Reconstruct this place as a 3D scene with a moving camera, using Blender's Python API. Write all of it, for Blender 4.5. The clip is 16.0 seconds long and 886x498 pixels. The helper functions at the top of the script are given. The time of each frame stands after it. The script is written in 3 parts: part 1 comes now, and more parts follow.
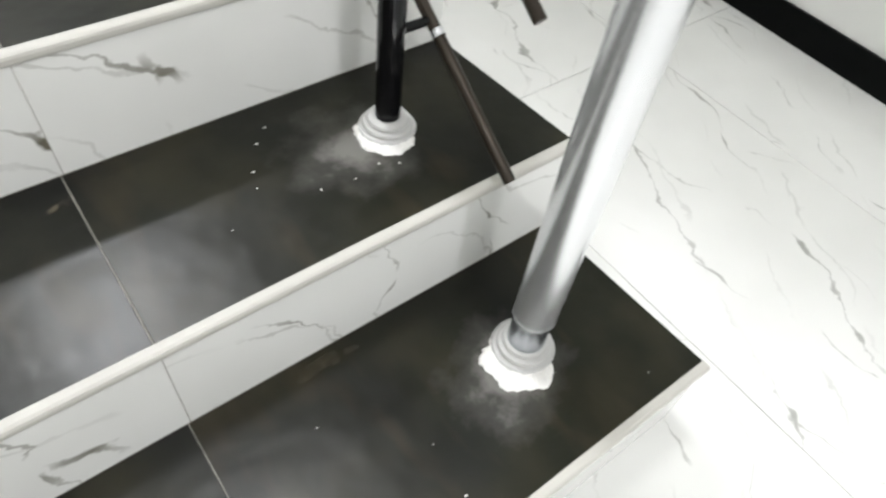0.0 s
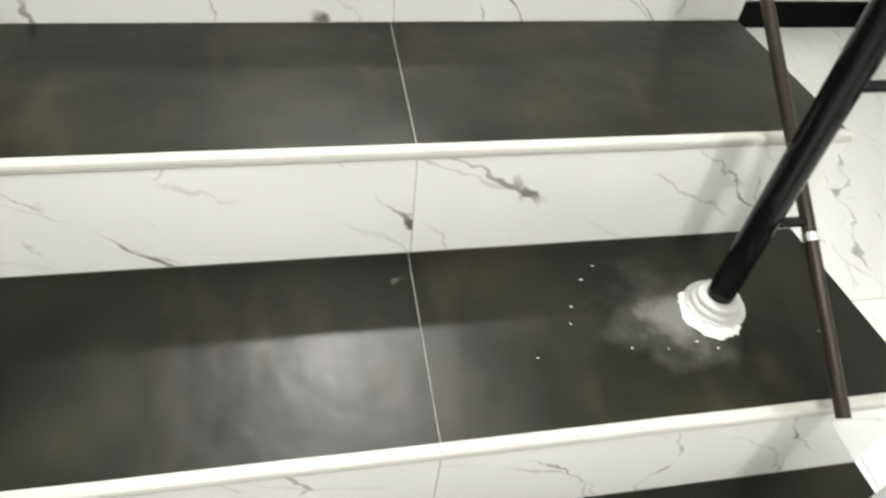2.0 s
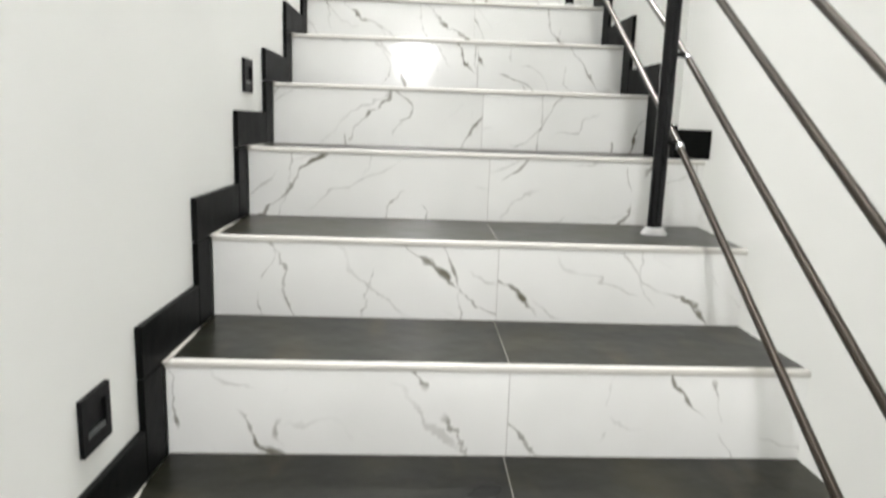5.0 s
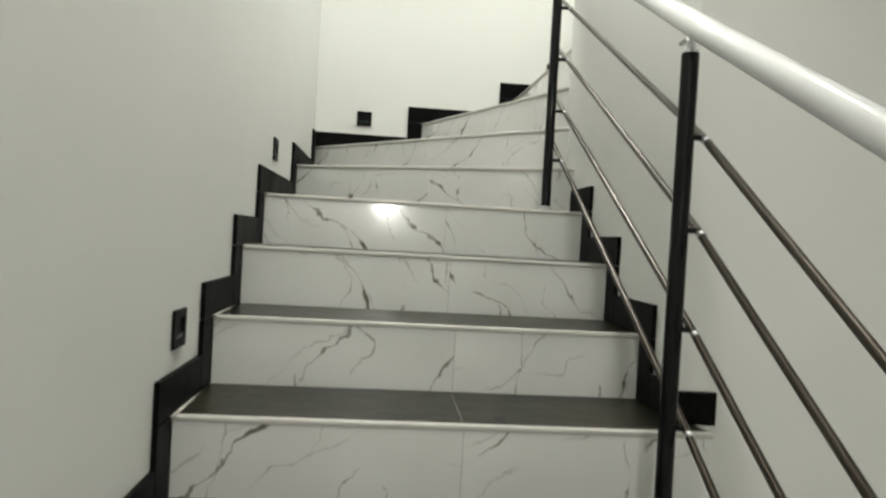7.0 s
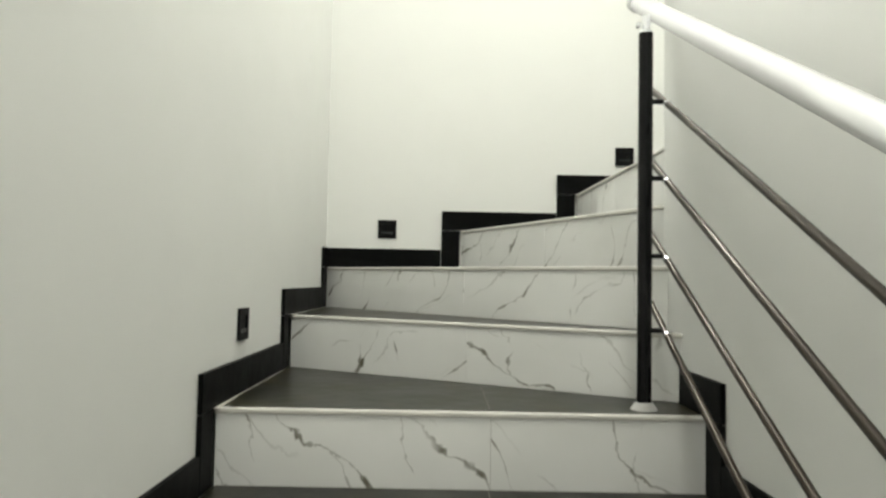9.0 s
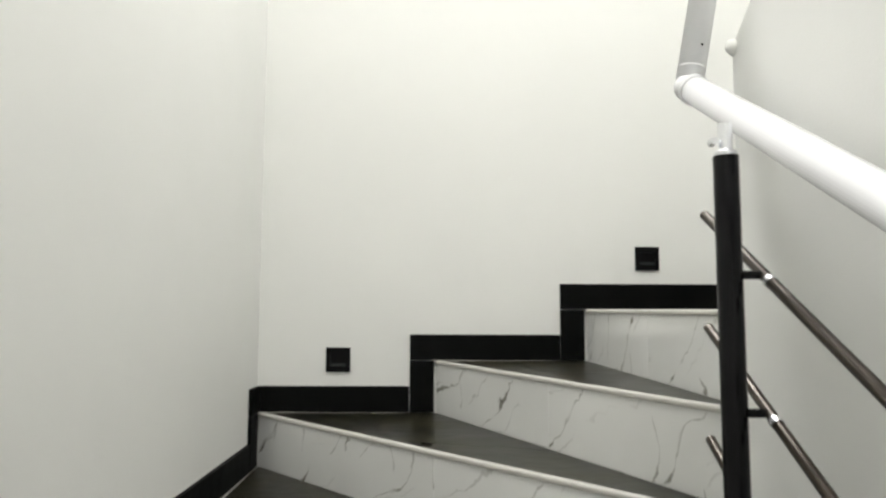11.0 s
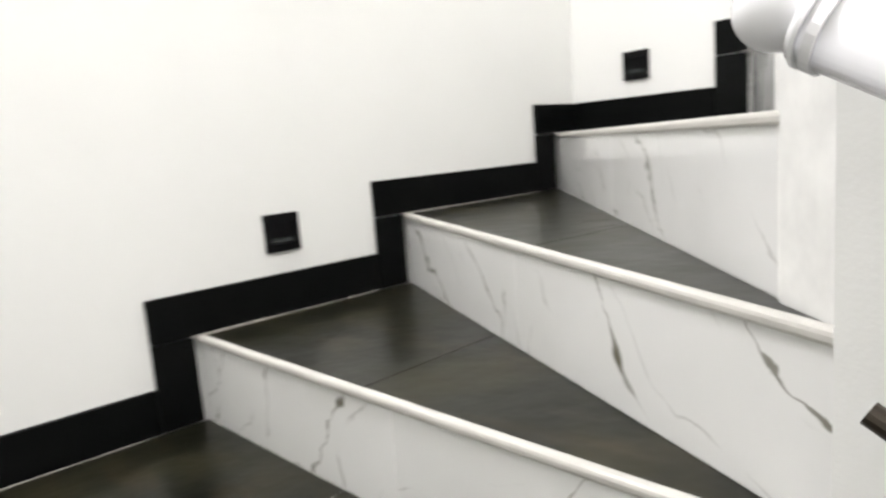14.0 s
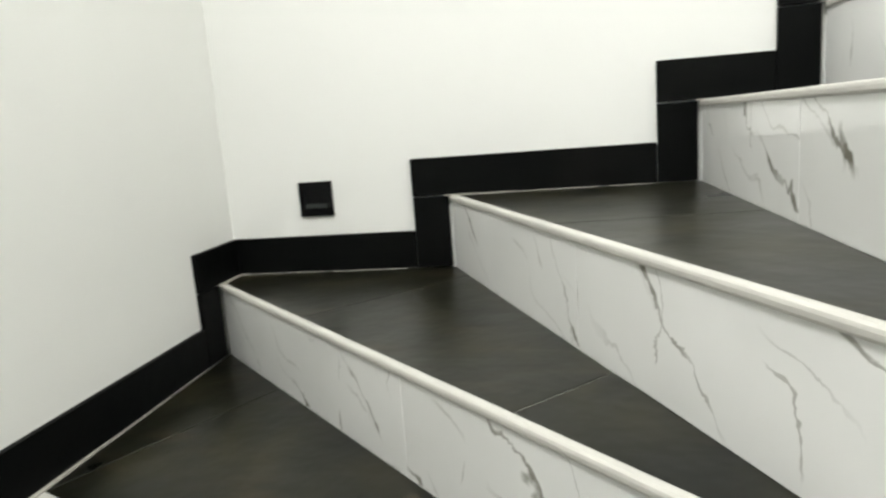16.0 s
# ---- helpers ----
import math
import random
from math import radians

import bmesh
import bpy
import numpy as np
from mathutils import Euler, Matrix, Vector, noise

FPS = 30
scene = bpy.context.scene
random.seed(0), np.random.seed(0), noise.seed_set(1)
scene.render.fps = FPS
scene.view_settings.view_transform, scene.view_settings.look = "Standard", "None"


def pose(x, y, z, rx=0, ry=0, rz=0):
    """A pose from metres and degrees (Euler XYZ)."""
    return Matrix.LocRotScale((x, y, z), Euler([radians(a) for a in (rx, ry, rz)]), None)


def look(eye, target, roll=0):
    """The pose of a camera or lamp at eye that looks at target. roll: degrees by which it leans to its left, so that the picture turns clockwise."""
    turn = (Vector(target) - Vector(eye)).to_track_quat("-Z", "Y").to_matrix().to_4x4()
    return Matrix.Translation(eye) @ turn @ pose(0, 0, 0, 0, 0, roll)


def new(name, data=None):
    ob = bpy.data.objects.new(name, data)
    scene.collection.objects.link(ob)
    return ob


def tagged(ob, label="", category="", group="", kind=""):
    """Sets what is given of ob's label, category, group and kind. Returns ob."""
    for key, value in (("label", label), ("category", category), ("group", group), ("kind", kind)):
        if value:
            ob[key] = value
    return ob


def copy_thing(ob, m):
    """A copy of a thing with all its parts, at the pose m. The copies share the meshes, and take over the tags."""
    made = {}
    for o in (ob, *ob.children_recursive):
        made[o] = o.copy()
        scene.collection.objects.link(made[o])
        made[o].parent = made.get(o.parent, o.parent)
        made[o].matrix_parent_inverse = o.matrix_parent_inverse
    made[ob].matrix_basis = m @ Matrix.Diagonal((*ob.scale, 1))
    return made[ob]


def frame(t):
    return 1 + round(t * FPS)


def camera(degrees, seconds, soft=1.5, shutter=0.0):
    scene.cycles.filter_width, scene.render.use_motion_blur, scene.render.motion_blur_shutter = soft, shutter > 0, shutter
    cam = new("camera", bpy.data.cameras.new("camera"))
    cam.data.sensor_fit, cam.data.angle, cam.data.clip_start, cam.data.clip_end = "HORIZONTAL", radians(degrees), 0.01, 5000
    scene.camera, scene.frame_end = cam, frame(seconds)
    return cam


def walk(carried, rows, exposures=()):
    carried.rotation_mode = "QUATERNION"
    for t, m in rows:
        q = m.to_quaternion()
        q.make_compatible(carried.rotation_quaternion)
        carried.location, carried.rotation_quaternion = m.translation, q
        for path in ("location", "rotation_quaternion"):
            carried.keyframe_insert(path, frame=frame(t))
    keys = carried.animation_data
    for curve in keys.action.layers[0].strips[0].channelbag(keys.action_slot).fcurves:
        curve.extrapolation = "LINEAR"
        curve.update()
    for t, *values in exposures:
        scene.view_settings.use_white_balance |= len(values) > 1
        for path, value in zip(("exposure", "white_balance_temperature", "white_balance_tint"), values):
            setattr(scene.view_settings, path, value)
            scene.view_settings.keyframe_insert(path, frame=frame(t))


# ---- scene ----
cam = camera(66.8, 16.0, soft=2.4, shutter=0.4)
PATH = [
    (0, (0.595, -0.142, 0.833), (1.457, 0.752, -0.734), 9.1),
    (0.5, (0.554, -0.109, 0.816), (1.359, 0.856, -0.74), 10.2),
    (1, (0.545, -0.1, 0.835), (1.134, 1.065, -0.68), 7.0),
    (1.5, (0.524, -0.071, 0.85), (0.982, 1.182, -0.64), 7.8),
    (2, (0.504, -0.052, 0.862), (0.844, 1.294, -0.577), 6.9),
    (2.2, (0.485, -0.041, 0.867), (0.824, 1.324, -0.554), 7.7),
    (2.5, (0.486, -0.035, 0.879), (0.731, 1.412, -0.48), 5.1),
    (3, (0.461, -0.017, 0.917), (0.672, 1.561, -0.295), 4.5),
    (3.5, (0.448, 0.009, 0.972), (0.594, 1.72, -0.054), 3.8),
    (4, (0.45, 0.017, 1.033), (0.567, 1.813, 0.16), 3.6),
    (4.5, (0.447, 0.002, 1.092), (0.535, 1.902, 0.471), 2.5),
    (5, (0.451, 0.015, 1.158), (0.525, 1.979, 0.788), 1.9),
    (7.5, (0.439, 0.518, 1.597), (0.615, 2.51, 1.626), 3.4),
    (8, (0.493, 0.763, 1.706), (0.527, 2.76, 1.813), 0.3),
    (8.5, (0.522, 0.958, 1.815), (0.559, 2.953, 1.944), -0.9),
    (9, (0.522, 1.151, 1.928), (0.527, 3.149, 2.023), 1.1),
    (9.5, (0.612, 1.313, 2.028), (0.54, 3.296, 2.275), 0.3),
    (11.8, (0.591, 2.155, 2.443), (0.764, 4.142, 2.591), -3.0),
    (12, (0.573, 2.221, 2.462), (0.782, 4.203, 2.62), -5.1),
    (12.5, (0.49, 2.403, 2.584), (0.871, 4.36, 2.752), -4.3),
    (13, (0.538, 2.562, 2.612), (1.095, 4.481, 2.692), -4.0),
    (13.5, (0.609, 2.751, 2.7), (1.399, 4.567, 2.42), -4.2),
    (14, (0.633, 2.91, 2.688), (1.955, 4.379, 2.381), -4.5),
    (14.5, (0.687, 3.018, 2.783), (2.254, 4.155, 2.281), -5.2),
    (15, (0.748, 3.156, 2.875), (2.442, 4.123, 2.435), -6.9),
    (15.5, (0.831, 3.331, 3.036), (2.68, 3.985, 2.641), -4.5),
    (16, (0.892, 3.434, 3.031), (2.828, 3.785, 2.67), -4.4),
]
EXPOSURES = [(0, 1.11, 6090, 12), (1.2, 1.26, 6140, 12), (2.5, 1.6, 6350, 11), (5, 1.47, 6200, 13), (7.5, 0.25, 6600, 6), (8.5, 0.37, 6600, 6),
             (9.5, 0.24, 6550, 7), (12, 0.14, 6280, 17), (13, 0.19, 6260, 20), (14, 0.52, 6270, 17), (15, 0.32, 6350, 11), (16, 0.09, 6350, 10)]
walk(cam, [(t, look(e, g, r)) for t, e, g, r in PATH], EXPOSURES)

# ---- world and lamps ----
world = bpy.data.worlds.new("world")
world.use_nodes = True
scene.world = world
world.node_tree.nodes["Background"].inputs[0].default_value = (0.6, 0.66, 0.7, 1)
world.node_tree.nodes["Background"].inputs[1].default_value = 0.05


def lamp(name, m, size, power, colour):
    d = bpy.data.lights.new(name, "AREA")
    d.shape, d.size, d.energy, d.color = "DISK", size, power, colour
    ob = new(name, d)
    ob.matrix_world = m
    return ob


HALL_LAMP = (0.42, -3.16, 1.86)
# added fill on the hall ceiling, out of view, to soften the post shadows
HALL_FILL = (0.55, -1.30, 2.86)
# added fill, unseen at the top of the well, evens out the walls
WELL_FILL = (0.70, 1.50, 6.48)
NORTH_LAMP = (0.62, 4.19, 5.30)
lamp("hall_wall_light", pose(*HALL_LAMP, 90, 0, 0), 0.20, 13.5, (1.0, 0.97, 0.92))
lamp("hall_fill_light", pose(*HALL_FILL), 0.90, 6.5, (1.0, 0.97, 0.93))
lamp("well_fill_light", pose(*WELL_FILL), 0.80, 52, (1.0, 0.98, 0.92))
lamp("well_wall_light", pose(*NORTH_LAMP, -72, 0, 0), 0.60, 150, (1.0, 0.985, 0.955))


# ---- materials ----
def material(name):
    m = bpy.data.materials.new(name)
    m.use_nodes = True
    t = m.node_tree
    return m, t, t.nodes["Principled BSDF"]


def node(t, kind, **values):
    n = t.nodes.new(kind)
    for key, v in values.items():
        if key in n.inputs:
            n.inputs[key].default_value = v
    return n


def ramp(t, source, stops):
    n = t.nodes.new("ShaderNodeValToRGB")
    e = n.color_ramp.elements
    while len(e) < len(stops):
        e.new(0.5)
    for el, (at, c) in zip(e, stops):
        el.position = at
        el.color = (c, c, c, 1) if isinstance(c, (int, float)) else (*c, 1)
    t.links.new(source, n.inputs[0])
    return n.outputs[0]


def math_node(t, op, a, b):
    n = t.nodes.new("ShaderNodeMath")
    n.operation = op
    for i, v in enumerate((a, b)):
        if isinstance(v, (int, float)):
            n.inputs[i].default_value = v
        else:
            t.links.new(v, n.inputs[i])
    return n.outputs[0]


def mix(t, factor, a, b):
    n = t.nodes.new("ShaderNodeMix")
    n.data_type = "RGBA"
    for socket, v in ((n.inputs[0], factor), (n.inputs[6], a), (n.inputs[7], b)):
        if isinstance(v, tuple):
            socket.default_value = (*v, 1)
        elif isinstance(v, (int, float)):
            socket.default_value = v
        else:
            t.links.new(v, socket)
    return n.outputs[2]


def coords(t, scale=(1, 1, 1), spread=0.0, turn=(0, 0, 0)):
    """World-sized coordinates of the object; spread shifts each object by its own random step."""
    tc = t.nodes.new("ShaderNodeTexCoord")
    mp = t.nodes.new("ShaderNodeMapping")
    mp.inputs["Scale"].default_value = scale
    mp.inputs["Rotation"].default_value = turn
    t.links.new(tc.outputs["Object"], mp.inputs["Vector"])
    if spread:
        info = t.nodes.new("ShaderNodeObjectInfo")
        n = t.nodes.new("ShaderNodeVectorMath")
        n.operation = "SCALE"
        n.inputs[0].default_value = (spread, spread * 1.7, spread * 0.6)
        t.links.new(info.outputs["Random"], n.inputs["Scale"])
        t.links.new(n.outputs[0], mp.inputs["Location"])
    return mp.outputs[0]


def noise_tex(t, vec, scale, detail=3.0, rough=0.5, distort=0.0):
    n = node(t, "ShaderNodeTexNoise", Scale=scale, Detail=detail, Roughness=rough, Distortion=distort)
    t.links.new(vec, n.inputs["Vector"])
    return n.outputs["Fac"]


def bump(t, p, height, strength, distance=0.002):
    n = node(t, "ShaderNodeBump", Strength=strength, Distance=distance)
    t.links.new(height, n.inputs["Height"])
    t.links.new(n.outputs[0], p.inputs["Normal"])


def make_marble(name, lean, spacing, spread, grey, flat=False):
    """White glazed tile with jagged broken grey veins that lean one way (degrees from the upright) on the tile's own face."""
    m, t, p = material(name)
    vec = coords(t, (1, 1, 1), spread)

    def shake(v, scale, reach, detail):
        n = node(t, "ShaderNodeTexNoise", Scale=scale, Detail=detail, Roughness=0.55)
        t.links.new(v, n.inputs["Vector"])
        a = t.nodes.new("ShaderNodeVectorMath")
        a.operation = "MULTIPLY_ADD"
        a.inputs[1].default_value = (reach, reach, reach)
        t.links.new(n.outputs["Color"], a.inputs[0])
        t.links.new(v, a.inputs[2])
        return a.outputs[0]

    bent = shake(shake(vec, 4.5, 0.20, 1.0), 21.0, 0.042, 3.0)
    bent = shake(bent, 95.0, 0.007, 2.0)
    patch = ramp(t, noise_tex(t, vec, 15.0, 2.0, 0.5), [(0.42, 0.0), (0.72, 1.0)])

    def veins(angle, step, thin, thick, gate_scale, gate_low, gate_high):
        """Lines a step apart; they swell where the patch noise is high and break off where the gate noise is low."""
        a = math.radians(angle)
        n = t.nodes.new("ShaderNodeVectorMath")
        n.operation = "DOT_PRODUCT"
        n.inputs[1].default_value = (math.cos(a), math.sin(a), 0) if flat else (math.cos(a), 0, math.sin(a))
        t.links.new(bent, n.inputs[0])
        cell = math_node(t, "FRACT", math_node(t, "DIVIDE", n.outputs["Value"], step), 0.0)
        away = math_node(t, "MULTIPLY", math_node(t, "ABSOLUTE", math_node(t, "SUBTRACT", cell, 0.5), 0.0), step)
        width = math_node(t, "ADD", math_node(t, "MULTIPLY", math_node(t, "MULTIPLY", patch, patch), thick), thin)
        line = ramp(t, math_node(t, "SUBTRACT", 1.0, math_node(t, "DIVIDE", away, width)), [(0.0, 0.0), (0.55, 1.0)])
        gate = ramp(t, noise_tex(t, vec, gate_scale, 1.0), [(gate_low, 0.0), (gate_high, 1.0)])
        return math_node(t, "MULTIPLY", line, gate)

    strong = veins(lean, spacing, 0.0022, 0.0115, 5.5, 0.42, 0.50)
    branch = veins(lean - 38 if lean > 0 else lean + 38, spacing * 0.83, 0.0016, 0.0080, 8.0, 0.52, 0.58)
    faint = math_node(t, "MULTIPLY", veins(lean * 1.25, spacing * 0.55, 0.0030, 0.0040, 7.0, 0.48, 0.62), 0.28)
    shade = math_node(t, "ADD", math_node(t, "MULTIPLY", patch, 0.55), 0.42)
    vein = math_node(t, "MAXIMUM", math_node(t, "MULTIPLY", math_node(t, "MAXIMUM", strong, math_node(t, "MULTIPLY", branch, 0.8)), shade), faint)
    cloud = ramp(t, noise_tex(t, vec, 3.2, 3.0), [(0.3, (0.75, 0.753, 0.728)), (0.7, (0.83, 0.833, 0.81))])
    t.links.new(mix(t, vein, cloud, grey), p.inputs["Base Color"])
    t.links.new(ramp(t, noise_tex(t, vec, 9.0, 3.0), [(0.3, 0.07), (0.7, 0.15)]), p.inputs["Roughness"])
    bump(t, p, noise_tex(t, vec, 3.0, 2.0), 0.10, 0.003)
    return m


def make_slate(name, spread, tone, gloss, rough, films=()):
    m, t, p = material(name)
    vec = coords(t, (1, 1, 1), spread)
    cloud = noise_tex(t, vec, 6.0, 3.0, 0.5)
    base = ramp(t, cloud, [(0.22, tone[0]), (0.50, tone[1]), (0.80, tone[2])])
    rubbed = ramp(t, noise_tex(t, coords(t, (9.0, 3.2, 5.0), spread * 0.7, (0, 0, 0.7)), 1.6, 2.5, 0.5), [(0.56, 0.0), (0.82, 0.40 if films else 0.0)])
    base = mix(t, rubbed, base, (0.075, 0.056, 0.030))
    dust = 0.0
    for at in films:
        tc = t.nodes.new("ShaderNodeTexCoord")
        n = t.nodes.new("ShaderNodeVectorMath")
        n.operation = "DISTANCE"
        n.inputs[1].default_value = at
        t.links.new(tc.outputs["Object"], n.inputs[0])
        wide = math_node(t, "ADD", n.outputs["Value"], math_node(t, "MULTIPLY", math_node(t, "SUBTRACT", noise_tex(t, vec, 16.0, 4.0, 0.6), 0.5), 0.16))
        dust = math_node(t, "MAXIMUM", dust, ramp(t, wide, [(0.02, 0.42), (0.055, 0.10), (0.10, 0.0)]))
    t.links.new(mix(t, dust, base, (0.34, 0.33, 0.31)), p.inputs["Base Color"])
    t.links.new(ramp(t, cloud, [(0.25, rough[0]), (0.75, rough[1])]), p.inputs["Roughness"])
    p.inputs["Specular IOR Level"].default_value = gloss
    bump(t, p, noise_tex(t, vec, 17.0, 2.0, 0.45), 0.42, 0.004)
    return m


def make_paint(name, colour, rough=0.55):
    m, t, p = material(name)
    vec = coords(t)
    a, b = tuple(c * 0.965 for c in colour), colour
    t.links.new(ramp(t, noise_tex(t, vec, 1.3, 4.0, 0.6), [(0.3, a), (0.7, b)]), p.inputs["Base Color"])
    t.links.new(ramp(t, noise_tex(t, vec, 7.0, 3.0), [(0.3, rough - 0.06), (0.7, rough + 0.08)]), p.inputs["Roughness"])
    h = math_node(t, "ADD", noise_tex(t, vec, 260.0, 2.0), math_node(t, "MULTIPLY", noise_tex(t, vec, 5.0, 3.0), 2.2))
    bump(t, p, h, 0.16, 0.002)
    return m


def make_plain(name, colour, rough, metal=0.0, wear=0.08, scale=40.0, vary=0.06, gloss=0.5):
    m, t, p = material(name)
    vec = coords(t)
    n = noise_tex(t, vec, scale, 3.0, 0.6)
    t.links.new(ramp(t, n, [(0.3, tuple(c * (1 - wear) for c in colour)), (0.7, tuple(min(1, c * (1 + wear)) for c in colour))]), p.inputs["Base Color"])
    t.links.new(ramp(t, n, [(0.3, max(0.03, rough - vary)), (0.7, rough + vary)]), p.inputs["Roughness"])
    p.inputs["Metallic"].default_value = metal
    p.inputs["Specular IOR Level"].default_value = gloss
    return m


MARBLE_FALL = make_marble("marble_tile_veins_falling", 46, 0.235, 9.0, (0.125, 0.114, 0.078))
MARBLE_RISE = make_marble("marble_tile_veins_rising", -46, 0.235, 7.0, (0.125, 0.114, 0.078))
FLOOR_MARBLE = make_marble("marble_floor_tile", -24, 0.25, 14.0, (0.36, 0.36, 0.335), True)
SLATE = make_slate("black_stone_tile", 8.0, ((0.0016, 0.0020, 0.0013), (0.0100, 0.0102, 0.0058), (0.0290, 0.0260, 0.0135)), 0.25, (0.27, 0.35), ((0.955, 0.440, 0.18), (0.995, 0.105, 0.0)))
SKIRT = make_slate("black_skirting_tile", 5.0, ((0.0025, 0.0029, 0.0028), (0.0035, 0.0040, 0.0037), (0.006, 0.006, 0.0055)), 0.06, (0.42, 0.55))
WALL = make_paint("white_wall_paint", (0.80, 0.805, 0.775))
CEILING = make_paint("white_ceiling_paint", (0.80, 0.80, 0.79), 0.7)
GROUT = make_plain("light_grout", (0.33, 0.315, 0.28), 0.8, 0, 0.2)
TRIM = make_plain("white_nosing_strip", (0.50, 0.49, 0.45), 0.50, 0, 0.025, 12.0, 0.03)
CONCRETE = make_plain("plastered_step_core", (0.78, 0.78, 0.75), 0.85, 0, 0.1, 15)
BLACK_STEEL = make_plain("black_gloss_steel", (0.005, 0.005, 0.0055), 0.12, 0.0, 0.1, gloss=0.22)
BLACK_PLASTIC = make_plain("black_plastic", (0.0025, 0.0025, 0.0028), 0.5, 0.0, 0.1, gloss=0.12)
LENS = make_plain("dark_lens", (0.030, 0.034, 0.033), 0.2, 0.0, 0.05, gloss=0.25)
CHROME = make_plain("bright_steel", (0.86, 0.87, 0.89), 0.26, 0.80, 0.005, 6.0, 0.015)
SHOE = make_plain("dull_steel", (0.42, 0.44, 0.47), 0.24, 0.9, 0.03, 20.0, 0.04)
RAIL_WHITE = make_plain("white_gloss_handrail", (0.80, 0.805, 0.81), 0.15, 0.0, 0.01, 8.0, 0.02)
BRONZE = make_plain("dark_bronze_rod", (0.040, 0.031, 0.022), 0.34, 0.55, 0.04)
COLLAR = make_plain("white_base_ring", (0.47, 0.47, 0.455), 0.5, 0, 0.06)
PLASTER = make_plain("white_plaster", (0.74, 0.73, 0.70), 0.8, 0, 0.08)
DIRT, dirt_tree, dirt_bsdf = material("dried_mortar_dirt")
dirt_vec = coords(dirt_tree)
dirt_tree.links.new(ramp(dirt_tree, noise_tex(dirt_tree, dirt_vec, 45.0, 3.0), [(0.3, (0.10, 0.072, 0.038)), (0.7, (0.30, 0.25, 0.16))]), dirt_bsdf.inputs["Base Color"])
dirt_tree.links.new(ramp(dirt_tree, noise_tex(dirt_tree, dirt_vec, 70.0, 3.0, 0.6), [(0.42, 0.0), (0.74, 0.62)]), dirt_bsdf.inputs["Alpha"])
dirt_bsdf.inputs["Roughness"].default_value = 0.85
GLOW, glow_tree, glow_bsdf = material("lamp_diffuser")
glow_bsdf.inputs["Base Color"].default_value = (0.85, 0.85, 0.82, 1)
glow_bsdf.inputs["Emission Color"].default_value = (1.0, 0.97, 0.92, 1)
glow_bsdf.inputs["Emission Strength"].default_value = 3.0


# ---- mesh helpers ----
def part(name, bm, mat, parent=None, label="", smooth=False):
    mesh = bpy.data.meshes.new(name)
    if smooth:
        for f in bm.faces:
            f.smooth = True
    bm.to_mesh(mesh)
    bm.free()
    mesh.materials.append(mat)
    ob = new(name, mesh)
    if parent:
        ob.parent = parent
    if label:
        ob["label"] = label
    return ob


def bevel(bm, w, segments=1):
    if w:
        bmesh.ops.bevel(bm, geom=list(bm.edges), offset=w, segments=segments, affect="EDGES", clamp_overlap=True)


def box(lo, hi, w=0.0, bm=None):
    bm = bm or bmesh.new()
    v = bmesh.ops.create_cube(bm, size=1)["verts"]
    for q in v:
        for i in range(3):
            q.co[i] = lo[i] if q.co[i] < 0 else hi[i]
    bevel(bm, w)
    return bm


def prism(points, z0, z1, w=0.0):
    """An upright prism over a plan outline that runs anticlockwise."""
    bm = bmesh.new()
    low = [bm.verts.new((x, y, z0)) for x, y in points]
    top = [bm.verts.new((x, y, z1)) for x, y in points]
    bm.faces.new(low[::-1])
    bm.faces.new(top)
    n = len(points)
    for i in range(n):
        bm.faces.new((low[i], low[(i + 1) % n], top[(i + 1) % n], top[i]))
    bevel(bm, w)
    return bm


def tube(points, radius, sides=20, bm=None, caps=True):
    """A round bar along a line of points."""
    bm = bm or bmesh.new()
    points = [Vector(p) for p in points]
    rings = []
    side = None
    for i, p in enumerate(points):
        d = (points[min(i + 1, len(points) - 1)] - points[max(i - 1, 0)]).normalized()
        if side is None:
            side = d.orthogonal().normalized()
        side = (side - d * side.dot(d)).normalized()
        up = d.cross(side)
        rings.append([bm.verts.new(p + radius * (math.cos(a) * side + math.sin(a) * up)) for a in (2 * math.pi * j / sides for j in range(sides))])
    for a, b in zip(rings, rings[1:]):
        for j in range(sides):
            bm.faces.new((a[j], a[(j + 1) % sides], b[(j + 1) % sides], b[j]))
    if caps:
        bm.faces.new(rings[0][::-1])
        bm.faces.new(rings[-1])
    return bm


def lathe(profile, centre, sides=28):
    """A turned body: (radius, height) pairs from the bottom to the top round an upright axis."""
    bm = bmesh.new()
    rings = [[bm.verts.new((centre[0] + r * math.cos(2 * math.pi * j / sides), centre[1] + r * math.sin(2 * math.pi * j / sides), centre[2] + h)) for j in range(sides)] for r, h in profile]
    for a, b in zip(rings, rings[1:]):
        for j in range(sides):
            bm.faces.new((a[j], a[(j + 1) % sides], b[(j + 1) % sides], b[j]))
    bm.faces.new(rings[0][::-1])
    bm.faces.new(rings[-1])
    return bm


def clip(points, a, n):
    """The part of a plan outline on the side of the line through a to which n points."""
    out = []
    for i, p in enumerate(points):
        q = points[(i + 1) % len(points)]
        dp, dq = (p - a).dot(n), (q - a).dot(n)
        if dp >= 0:
            out.append(p)
        if dp * dq < 0:
            out.append(p + (q - p) * (dp / (dp - dq)))
    return out


def empty(name, label, category, kind="", group=""):
    return tagged(new(name), label, category, group, kind)


